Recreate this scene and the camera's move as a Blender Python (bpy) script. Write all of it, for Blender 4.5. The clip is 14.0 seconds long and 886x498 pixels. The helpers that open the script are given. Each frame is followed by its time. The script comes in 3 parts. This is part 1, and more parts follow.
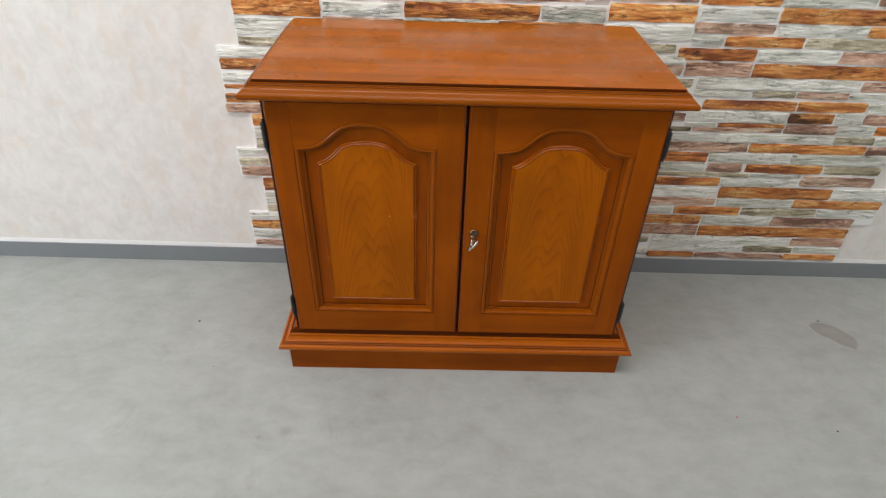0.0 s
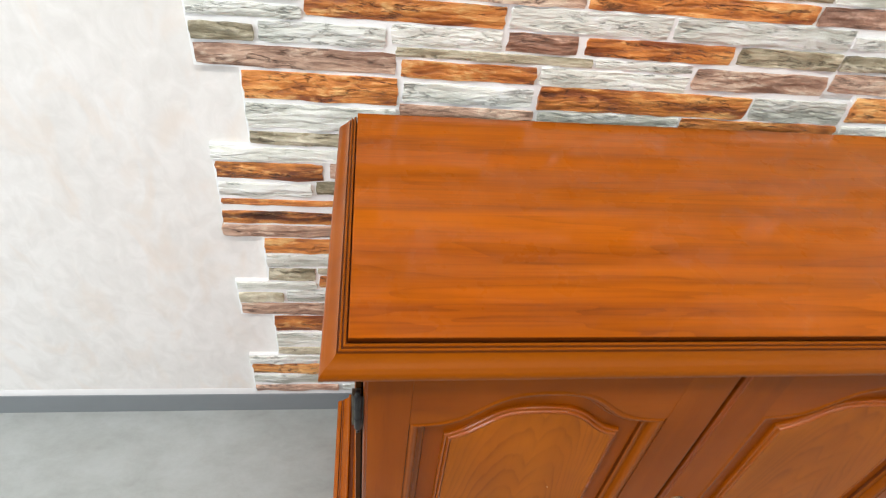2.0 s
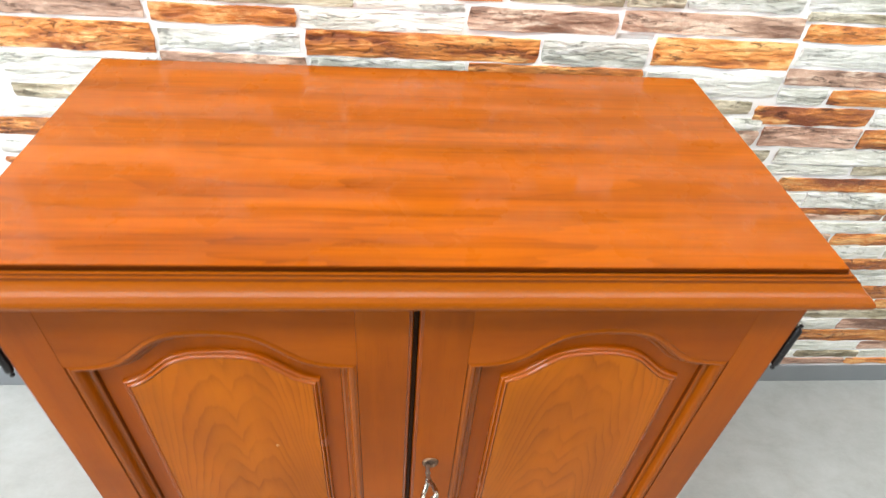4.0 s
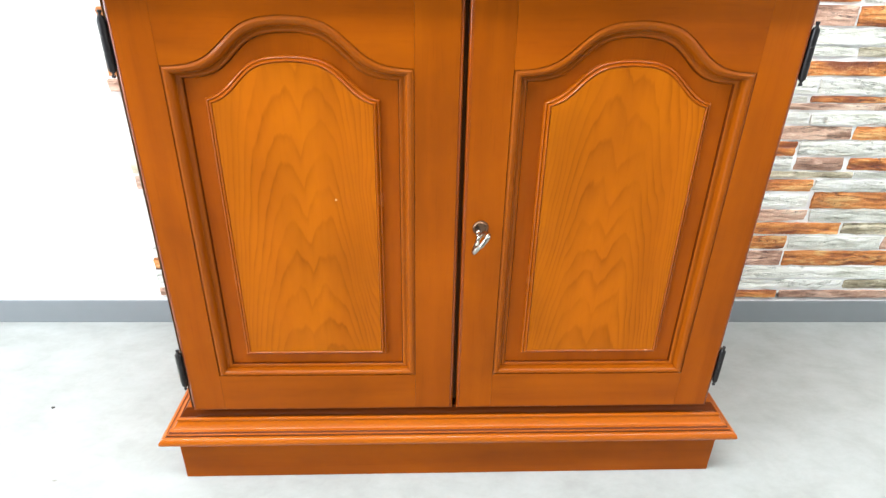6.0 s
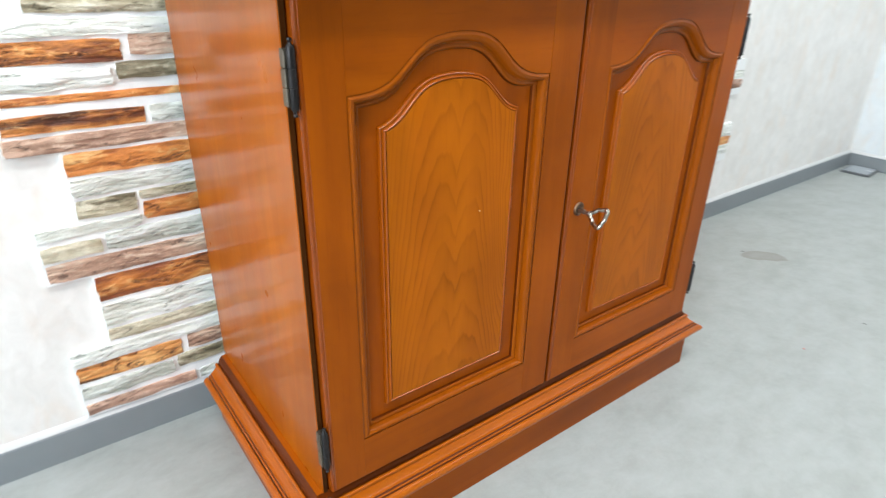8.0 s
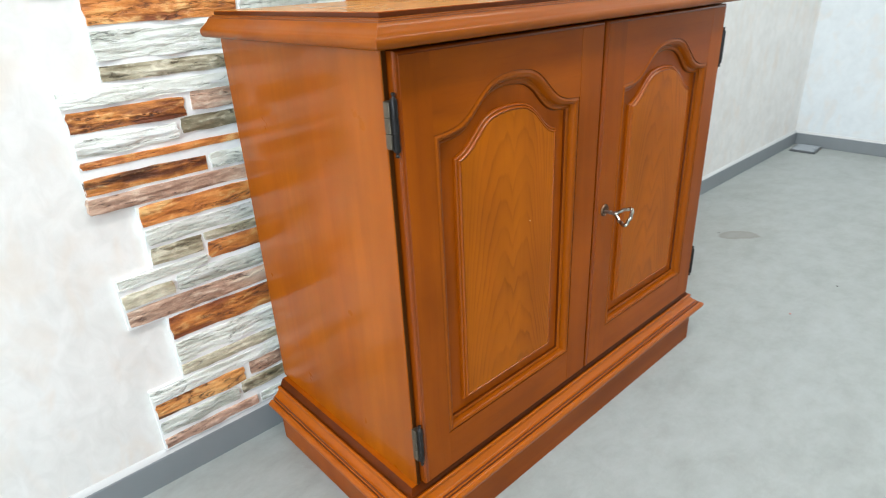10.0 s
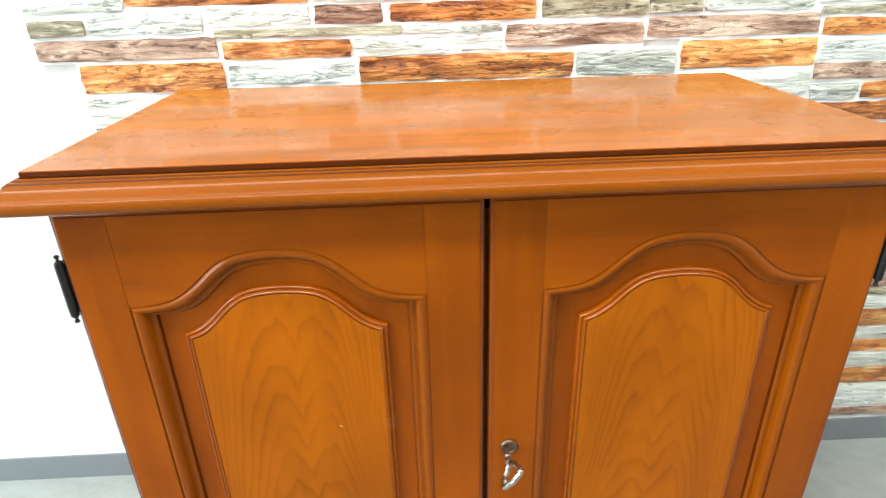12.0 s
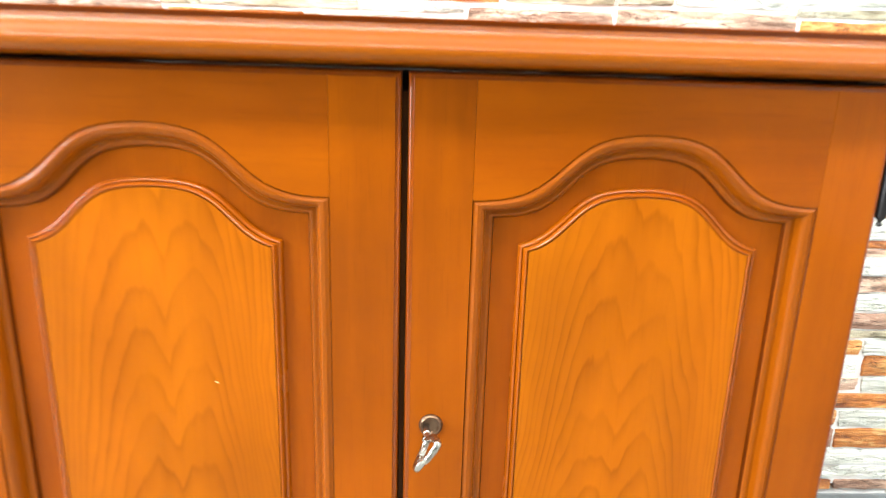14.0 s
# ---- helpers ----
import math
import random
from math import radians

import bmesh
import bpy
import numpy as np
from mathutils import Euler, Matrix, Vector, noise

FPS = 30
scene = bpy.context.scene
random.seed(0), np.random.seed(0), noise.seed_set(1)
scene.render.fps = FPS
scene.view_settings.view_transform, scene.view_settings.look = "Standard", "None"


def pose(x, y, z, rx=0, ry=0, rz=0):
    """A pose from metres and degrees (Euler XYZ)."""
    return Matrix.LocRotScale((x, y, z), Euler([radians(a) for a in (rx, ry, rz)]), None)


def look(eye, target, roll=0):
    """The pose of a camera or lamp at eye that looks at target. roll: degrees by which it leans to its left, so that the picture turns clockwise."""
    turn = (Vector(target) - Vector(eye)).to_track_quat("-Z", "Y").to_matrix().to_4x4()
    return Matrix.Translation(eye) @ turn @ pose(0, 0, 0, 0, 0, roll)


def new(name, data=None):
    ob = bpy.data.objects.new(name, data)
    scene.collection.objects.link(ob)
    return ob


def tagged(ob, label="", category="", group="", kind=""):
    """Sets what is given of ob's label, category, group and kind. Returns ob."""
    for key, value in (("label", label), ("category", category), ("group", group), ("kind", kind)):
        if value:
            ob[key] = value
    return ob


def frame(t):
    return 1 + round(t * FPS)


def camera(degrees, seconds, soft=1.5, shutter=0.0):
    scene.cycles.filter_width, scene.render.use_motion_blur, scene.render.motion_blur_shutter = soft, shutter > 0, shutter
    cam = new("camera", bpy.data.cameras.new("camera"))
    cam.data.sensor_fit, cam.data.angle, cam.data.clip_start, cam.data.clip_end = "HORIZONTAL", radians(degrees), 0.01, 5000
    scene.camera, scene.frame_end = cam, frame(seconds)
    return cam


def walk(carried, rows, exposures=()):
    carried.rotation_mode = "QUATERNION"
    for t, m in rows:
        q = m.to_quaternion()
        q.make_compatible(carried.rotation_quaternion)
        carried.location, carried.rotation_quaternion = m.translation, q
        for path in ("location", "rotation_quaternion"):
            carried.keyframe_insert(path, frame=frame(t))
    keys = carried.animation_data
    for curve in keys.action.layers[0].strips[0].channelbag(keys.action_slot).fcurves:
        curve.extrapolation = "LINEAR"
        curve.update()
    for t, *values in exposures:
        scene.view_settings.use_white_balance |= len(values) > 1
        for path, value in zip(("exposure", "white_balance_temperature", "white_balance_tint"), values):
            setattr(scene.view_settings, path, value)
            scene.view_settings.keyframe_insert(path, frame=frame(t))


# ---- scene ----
cam = camera(73.7, 14.0, soft=1.1, shutter=0.4)
PATH = [
    (0, (-0.045, -1.472, 1.167), (-0.031, 0.131, -0.03), 1.8),
    (0.5, (-0.053, -1.229, 1.179), (-0.035, 0.309, -0.1), 0.4),
    (1, (-0.15, -1.048, 1.142), (-0.124, 0.493, -0.132), 3.4),
    (1.5, (-0.301, -0.863, 1.158), (-0.01, 0.627, -0.144), 5.8),
    (2, (-0.378, -0.763, 1.166), (-0.132, 0.716, -0.157), 7.5),
    (2.5, (-0.275, -0.729, 1.166), (-0.063, 0.752, -0.161), 6.9),
    (3, (-0.075, -0.709, 1.173), (0.07, 0.773, -0.162), 5.1),
    (3.2, (-0.008, -0.712, 1.17), (0.145, 0.758, -0.177), 4.4),
    (5.3, (-0.04, -1.028, 0.904), (0.143, 0.706, -0.076), 5),
    (5.5, (-0.032, -1.054, 0.858), (0.075, 0.727, -0.046), 2.1),
    (6, (-0.043, -1.111, 0.753), (0.023, 0.667, -0.16), 1.2),
    (6.5, (-0.148, -1.128, 0.739), (0.121, 0.673, -0.089), 4.1),
    (7, (-0.33, -1.111, 0.761), (0.235, 0.66, 0.023), 2.1),
    (7.5, (-0.464, -1.033, 0.739), (0.316, 0.61, -0.093), 1.1),
    (8, (-0.602, -0.951, 0.743), (0.481, 0.495, -0.115), 1.1),
    (8.5, (-0.772, -0.884, 0.776), (0.59, 0.349, -0.014), 0.6),
    (8.7, (-0.829, -0.861, 0.79), (0.537, 0.359, -0.014), 0.4),
    (9.2, (-0.89, -0.85, 0.802), (0.541, 0.333, 0.004), -0.6),
    (9.75, (-0.83, -0.899, 0.796), (0.489, 0.396, -0.031), -2.3),
    (10.3, (-0.686, -0.958, 0.789), (0.395, 0.515, -0.069), -3.3),
    (10.8, (-0.526, -0.977, 0.802), (0.285, 0.637, -0.056), -2.5),
    (11, (-0.437, -0.991, 0.82), (0.226, 0.703, -0.012), -0.2),
    (11.5, (-0.246, -0.955, 0.85), (0.081, 0.841, 0.033), 1),
    (12, (-0.053, -0.926, 0.908), (0.004, 0.885, 0.063), -1.5),
    (12.5, (0.028, -0.928, 0.874), (-0.095, 0.908, 0.089), -2),
    (13, (0.035, -0.95, 0.741), (0.015, 0.958, 0.14), 0.5),
    (13.5, (0.013, -0.976, 0.762), (0.044, 0.951, 0.229), 1.6),
    (14, (0.018, -0.89, 0.703), (0.093, 1.052, 0.227), 1.7),
]
EXPOSURES = [
    (0.0, -0.68, 6700, 12), (1.0, -0.56, 6650, 12), (1.5, -0.40, 6650, 12), (2.0, -0.38, 6500, 10), (2.5, -0.42, 6480, 10), (3.0, -0.24, 6500, 10), (5.5, 0.72, 6250, 9), (6.5, 0.68, 6150, 8), (7.5, 0.28, 6100, 8),
    (8.5, 0.04, 6100, 4), (11.0, -0.14, 6100, 5), (11.5, -0.02, 6150, 3), (12.0, 0.36, 6250, 1), (12.5, 0.46, 6350, 1), (13.0, 1.02, 6400, 4), (14.0, 1.14, 6400, 6)]
walk(cam, [(t, look(eye, target, roll)) for t, eye, target, roll in PATH], EXPOSURES)

# ---- world and lights ----
world = bpy.data.worlds.new("world")
scene.world = world
world.use_nodes = True
wn = world.node_tree
sky = wn.nodes.new("ShaderNodeTexSky")
sky.sky_type, sky.sun_disc = "NISHITA", False
sky.sun_elevation, sky.sun_rotation = radians(40), radians(250)
wn.links.new(sky.outputs[0], wn.nodes["Background"].inputs[0])
wn.nodes["Background"].inputs[1].default_value = 0.1

ROOM_L, ROOM_R, ROOM_F, WALL_Y, CEIL = -3.4, 2.31, -6.5, 0.008, 2.75
WIN_Y0, WIN_Y1, WIN_Z0, WIN_Z1 = -3.3, -0.9, 0.85, 2.3


def area(name, eye, target, sx, sy, power, colour):
    d = bpy.data.lights.new(name, "AREA")
    d.shape, d.size, d.size_y, d.energy, d.color = "RECTANGLE", sx, sy, power, colour
    ob = new(name, d)
    ob.matrix_world = look(eye, target)
    return ob


LAMPS = [(-1.05, -1.2, 2.8, 56), (1.3, -1.2, 1.8, 23)]
for lx, ly, long, power in LAMPS:
    area("ceiling_lamp_light", (lx, ly, CEIL - 0.065), (lx, ly, 0), long, 0.30, power, (1.0, 0.975, 0.94))
area("window_daylight", (ROOM_L - 0.02, (WIN_Y0 + WIN_Y1) / 2, (WIN_Z0 + WIN_Z1) / 2), (0, (WIN_Y0 + WIN_Y1) / 2, 1.0), 2.3, 1.4, 122, (0.84, 0.92, 1.0))


# ---- materials ----
class Nodes:
    """A short way to write node trees."""

    def __init__(self, name):
        self.mat = bpy.data.materials.new(name)
        self.mat.use_nodes = True
        self.t = self.mat.node_tree
        self.bsdf = self.t.nodes["Principled BSDF"]

    def put(self, socket, value):
        if isinstance(value, bpy.types.NodeSocket):
            self.t.links.new(value, socket)
        elif value is not None:
            socket.default_value = value

    def node(self, kind, out=0, props=None, **ins):
        n = self.t.nodes.new(kind)
        for k, v in (props or {}).items():
            setattr(n, k, v)
        for k, v in ins.items():
            self.put(n.inputs[k.replace("_", " ")], v)
        return n.outputs[out]

    def math(self, op, a, b=None, c=None):
        n = self.t.nodes.new("ShaderNodeMath")
        n.operation = op
        for i, v in enumerate((a, b, c)):
            self.put(n.inputs[i], v)
        return n.outputs[0]

    def coords(self, kind="Object", scale=(1, 1, 1), loc=None):
        c = self.t.nodes.new("ShaderNodeTexCoord").outputs[kind]
        m = self.t.nodes.new("ShaderNodeMapping")
        m.inputs["Scale"].default_value = scale
        self.put(m.inputs["Location"], loc)
        self.t.links.new(c, m.inputs["Vector"])
        return m.outputs[0]

    def noise(self, vec, scale, detail=4, rough=0.55, dist=0.0):
        return self.node("ShaderNodeTexNoise", Vector=vec, Scale=scale, Detail=detail, Roughness=rough, Distortion=dist)

    def ramp(self, fac, *stops):
        n = self.t.nodes.new("ShaderNodeValToRGB")
        e = n.color_ramp.elements
        while len(e) < len(stops):
            e.new(0.5)
        for el, (p, c) in zip(e, stops):
            el.position, el.color = p, (*c, 1) if len(c) == 3 else c
        self.put(n.inputs[0], fac)
        return n.outputs[0]

    def mix(self, fac, a, b, mode="MIX"):
        n = self.t.nodes.new("ShaderNodeMix")
        n.data_type, n.blend_type = "RGBA", mode
        n.clamp_factor = True
        self.put(n.inputs[0], fac)
        for s, v in ((n.inputs[6], a), (n.inputs[7], b)):
            self.put(s, (*v, 1) if isinstance(v, tuple) and len(v) == 3 else v)
        return n.outputs[2]

    def value(self, colour, v):
        return self.node("ShaderNodeHueSaturation", Color=colour, Value=v)

    def bump(self, height, strength, distance):
        return self.node("ShaderNodeBump", Height=height, Strength=strength, Distance=distance)

    def done(self, colour, rough=0.5, metal=0.0, normal=None, coat=0.0, coat_rough=0.1, spec=0.5, tint=(1, 1, 1)):
        b = self.bsdf.inputs
        for k, v in (("Base Color", (*colour, 1) if isinstance(colour, tuple) else colour), ("Roughness", rough), ("Metallic", metal),
                     ("Normal", normal), ("Coat Weight", coat), ("Coat Roughness", coat_rough), ("Specular IOR Level", spec), ("Specular Tint", (*tint, 1))):
            self.put(b[k], v)
        return self.mat


def plain(name, colour, rough=0.5, metal=0.0, grain=40.0, vary=0.1, bump=0.1):
    """A plain surface with slight mottling and relief."""
    n = Nodes(name)
    v = n.coords()
    a = n.noise(v, grain, 5)
    dark = tuple(c * (1 - vary) for c in colour)
    light = tuple(min(1, c * (1 + vary)) for c in colour)
    col = n.mix(a, dark, light)
    r = n.math("ADD", n.math("MULTIPLY", n.noise(v, grain * 0.3, 3), 0.16), rough - 0.08)
    return n.done(col, r, metal, n.bump(a, bump, 0.001))


def wood(name, axis, light, mid, dark, figure="straight", coat=0.07, rough=0.36, pore=0.12, coat_rough=0.10, spec=0.07, calm=1.0, glow=0.0):
    """Stained cherry wood. axis: the way of the grain. figure: straight, flame (nested arches) or plank (long streaks)."""
    n = Nodes(name)
    along = {"x": (0.5, 9.0, 9.0), "y": (9.0, 0.5, 9.0), "z": (9.0, 9.0, 0.5)}[axis]
    rnd = n.node("ShaderNodeObjectInfo", 5)
    shift = n.node("ShaderNodeCombineXYZ", X=n.math("MULTIPLY", rnd, 3.1), Y=n.math("MULTIPLY", rnd, 1.7), Z=n.math("MULTIPLY", rnd, 5.3))
    v = n.coords(scale=along, loc=shift)
    broad = n.noise(v, 1.6, 3, 0.5, 0.4)
    fine = n.noise(v, 11.0, 5, 0.65)
    pores = n.noise(n.coords(scale=tuple(4 * a for a in along), loc=shift), 9.0, 3, 0.6)
    if figure == "flame":
        p = n.coords()
        sep = n.t.nodes.new("ShaderNodeSeparateXYZ")
        n.t.links.new(p, sep.inputs[0])
        wob = n.noise(n.coords(scale=(5, 5, 1.3), loc=shift), 2.0, 3, 0.5)
        wob2 = n.noise(n.coords(scale=(26, 26, 3), loc=shift), 2.0, 3, 0.5)
        x = n.math("ADD", sep.outputs[0], n.math("MULTIPLY", n.math("SUBTRACT", wob, 0.5), 0.062))
        x = n.math("SUBTRACT", n.math("ABSOLUTE", x), 0.020)
        s = n.math("ADD", n.math("MULTIPLY", sep.outputs[2], 23.0), n.math("MULTIPLY", n.math("MULTIPLY", x, x), 1500.0))
        s = n.math("ADD", s, n.math("MULTIPLY", wob, 3.4))
        s = n.math("ADD", s, n.math("MULTIPLY", wob2, 1.25))
        saw = n.math("FRACT", s)
        line = n.math("ADD", n.math("MULTIPLY", n.math("MULTIPLY", n.math("POWER", saw, 3.0), n.ramp(saw, (0.86, (1, 1, 1)), (1.0, (0, 0, 0)))), 0.45), n.math("MULTIPLY", n.math("SINE", n.math("MULTIPLY", s, 2.4)), 0.045))
        mask = n.ramp(n.noise(n.coords(scale=(9, 9, 3)), 3.0, 3, 0.5), (0.34, (0.35, 0.35, 0.35)), (0.62, (1.5, 1.5, 1.5)))
        figure_fac = n.math("MULTIPLY", n.math("MULTIPLY", line, mask), n.math("ADD", 0.45, n.math("MULTIPLY", fine, 0.8)))
    elif figure == "plank":
        p = n.coords(scale=(0.42, 5.0, 5.0))
        warp = n.noise(p, 1.5, 4, 0.5, 0.5)
        s = n.math("FRACT", n.math("MULTIPLY", warp, 13.0))
        streak = n.ramp(n.noise(n.coords(scale=(0.8, 21, 21)), 1.7, 5, 0.62, 0.35), (0.43, (0, 0, 0)), (0.72, (1, 1, 1)))
        streak2 = n.ramp(n.noise(n.coords(scale=(4.0, 130, 130)), 1.9, 4, 0.6, 0.1), (0.46, (0, 0, 0)), (0.64, (1, 1, 1)))
        figure_fac = n.math("ADD", n.math("MULTIPLY", n.math("POWER", s, 5.0), 0.24), n.math("ADD", n.math("MULTIPLY", streak, 0.46), n.math("MULTIPLY", streak2, 0.18)))
    else:
        figure_fac = n.math("MULTIPLY", n.math("POWER", n.noise(v, 3.0, 4, 0.6, 0.5), 2.0), 0.55)
    base = n.mix(broad, mid, light)
    col = n.mix(figure_fac, base, dark)
    col = n.mix(n.math("MULTIPLY", fine, 0.36 * calm), col, n.value(col, 0.74))
    pore_mask = n.ramp(pores, (0.30, (1, 1, 1)), (0.44, (0, 0, 0)))
    col = n.mix(n.math("MULTIPLY", pore_mask, pore), col, dark)
    blotch = n.ramp(n.noise(n.coords(loc=shift), 5.0, 4, 0.55, 0.4), (0.35, (0, 0, 0)), (0.68, (1, 1, 1)))
    col = n.mix(n.math("MULTIPLY", blotch, 0.36 * calm), col, n.mix(0.22, n.value(col, 0.62), dark))
    drift = n.ramp(n.noise(n.coords(scale=tuple(max(a * 0.42, 0.8) for a in along), loc=shift), 4.2, 3, 0.5, 0.3), (0.40, (0, 0, 0)), (0.64, (1, 1, 1)))
    col = n.mix(n.math("MULTIPLY", drift, 0.34 * calm), col, n.mix(0.35, n.value(col, 0.66), dark))
    rr = n.math("ADD", rough - 0.07, n.math("MULTIPLY", n.noise(n.coords(), 18.0, 4), 0.14))
    # glow: the warm sheen of lacquered wood at flat angles
    for k, v in (("Sheen Weight", glow), ("Sheen Roughness", 0.45), ("Sheen Tint", (1.0, 0.64, 0.12, 1))):
        n.put(n.bsdf.inputs[k], v)
    return n.done(col, rr, 0.0, n.bump(n.math("ADD", fine, pores), 0.025 * calm, 0.0006), coat, coat_rough, spec, (1.0, 0.80, 0.50))


LIGHT, MID, DARK = (0.465, 0.111, 0.0010), (0.325, 0.061, 0.0010), (0.11, 0.013, 0.0010)
M_STILE = wood("cherry_stile", "z", LIGHT, MID, DARK, coat=0.10, calm=1.25)
M_RAIL = wood("cherry_rail", "x", LIGHT, MID, DARK, coat=0.10, calm=1.25)
M_MOULD = wood("cherry_moulding", "x", (0.37, 0.092, 0.001), (0.27, 0.058, 0.001), (0.13, 0.022, 0.001), coat=0.24, rough=0.34, pore=0.0, coat_rough=0.15, spec=0.1, calm=0.6)
M_BASE = wood("cherry_base_moulding", "x", (0.47, 0.112, 0.001), (0.35, 0.071, 0.001), (0.17, 0.027, 0.001), coat=0.5, rough=0.32, pore=0.0, coat_rough=0.12, spec=0.1, calm=0.4)
M_PMOULD = wood("cherry_panel_moulding", "z", (0.36, 0.084, 0.001), (0.25, 0.050, 0.001), (0.11, 0.018, 0.001), coat=0.20, rough=0.3, pore=0.0, coat_rough=0.12, calm=0.6)
# door edges: same cherry, darkened for the shade they show at the slit
M_RIM = wood("cherry_door_edge_shaded", "z", (0.31, 0.062, 0.001), (0.21, 0.036, 0.001), (0.09, 0.012, 0.001), coat=0.60, rough=0.3, pore=0.0, coat_rough=0.10, calm=0.6)
M_BEAD = wood("cherry_field_bead", "z", (0.45, 0.103, 0.001), (0.35, 0.068, 0.001), (0.17, 0.027, 0.001), coat=0.6, rough=0.26, pore=0.0, coat_rough=0.14)
M_FIELD = wood("cherry_flame_veneer", "z", (0.52, 0.137, 0.0012), (0.415, 0.0925, 0.001), (0.12, 0.018, 0.001), "flame", coat=0.10, pore=0.06)
M_GROUND = wood("cherry_sunk_ground", "z", (0.49, 0.108, 0.001), (0.37, 0.067, 0.001), DARK, coat=0.10)
M_TOP = wood("cherry_top_veneer", "x", (0.53, 0.124, 0.001), (0.41, 0.077, 0.001), (0.12, 0.016, 0.001), "plank", coat=0.40, rough=0.28, pore=0.0, coat_rough=0.075, spec=0.08, calm=0.5, glow=0.20)
M_SIDE = wood("cherry_side_veneer", "z", (0.54, 0.145, 0.0015), (0.35, 0.068, 0.001), (0.12, 0.017, 0.001), coat=0.42, rough=0.3, pore=0.03, coat_rough=0.14)
# edge and groove colours: dark stain with the shade of the recesses painted in
M_EDGE = wood("stain_shade_edge", "x", (0.15, 0.028, 0.001), (0.10, 0.016, 0.001), (0.045, 0.007, 0.001), coat=0.25, pore=0.0)
M_QUIRK = plain("stain_shade_groove", (0.15, 0.032, 0.005), 0.4)
M_CASE_EDGE = wood("dark_stained_case_edge", "z", (0.085, 0.026, 0.004), (0.055, 0.016, 0.003), (0.02, 0.006, 0.001), coat=0.03, rough=0.5)
# near-black stands in for the shade inside the closed case and behind the slit
M_INNER = plain("shade_black_inside", (0.009, 0.005, 0.004), 0.7)
M_IRON = plain("blackened_iron", (0.035, 0.032, 0.032), 0.38, 0.85, 120, 0.3, 0.25)
M_BRONZE = plain("bronze_hinge", (0.15, 0.13, 0.10), 0.4, 0.9, 120, 0.3, 0.25)
M_KEYPLATE = plain("aged_escutcheon", (0.15, 0.085, 0.05), 0.36, 0.85, 200, 0.35, 0.3)
M_NICKEL = plain("worn_nickel", (0.40, 0.375, 0.325), 0.28, 1.0, 150, 0.2, 0.15)
M_SKIRT = plain("grey_vinyl_skirting", (0.20, 0.215, 0.225), 0.45, 0.0, 25, 0.06, 0.05)
M_CEIL = plain("white_ceiling_paint", (0.8, 0.8, 0.78), 0.8, 0.0, 30, 0.03, 0.05)
M_FRAME = plain("white_window_frame", (0.75, 0.76, 0.76), 0.4, 0.0, 30, 0.03, 0.03)
M_HALL = plain("grey_hall_paint", (0.22, 0.22, 0.215), 0.8, 0.0, 20, 0.05, 0.05)
M_PAD = plain("grey_rubber", (0.12, 0.125, 0.13), 0.5, 0.0, 40, 0.1, 0.1)
M_PLATE = plain("pale_grey_plate", (0.42, 0.45, 0.48), 0.25, 0.0, 40, 0.08, 0.05)
M_LIP = plain("pale_vinyl_lip", (0.64, 0.63, 0.62), 0.4, 0.0, 25, 0.04, 0.05)
M_CHIP = plain("bare_wood_chip", (0.75, 0.50, 0.25), 0.6)
M_SPECK = plain("dirt_speck", (0.06, 0.05, 0.045), 0.8)
M_PINK = plain("pink_speck", (0.55, 0.22, 0.20), 0.7)


def wallpaper(name, light, dark):
    """Off-white wallpaper with a trowelled plaster pattern."""
    n = Nodes(name)
    v = n.coords()
    trowel = n.noise(n.coords(scale=(1.0, 1.0, 0.7)), 34.0, 5, 0.58, 0.8)
    cloud = n.noise(v, 7.0, 5, 0.6, 0.6)
    patch = n.noise(n.coords(scale=(1.0, 1.0, 0.5)), 17.0, 3, 0.5, 0.8)
    f = n.math("ADD", n.math("MULTIPLY", cloud, 0.45), n.math("MULTIPLY", trowel, 0.55))
    col = n.mix(n.ramp(f, (0.38, (0, 0, 0)), (0.60, (1, 1, 1))), dark, light)
    warm = n.ramp(patch, (0.52, (0, 0, 0)), (0.72, (1, 1, 1)))
    col = n.mix(n.math("MULTIPLY", warm, 0.35), col, (0.80, 0.66, 0.54))
    return n.done(col, 0.72, 0.0, n.bump(n.math("ADD", trowel, n.math("MULTIPLY", n.noise(v, 120.0, 3), 0.35)), 0.34, 0.0014))


M_WALL = wallpaper("beige_wallpaper", (0.87, 0.835, 0.80), (0.775, 0.74, 0.70))
M_WHITE = wallpaper("white_wallpaper", (0.80, 0.82, 0.83), (0.74, 0.76, 0.77))


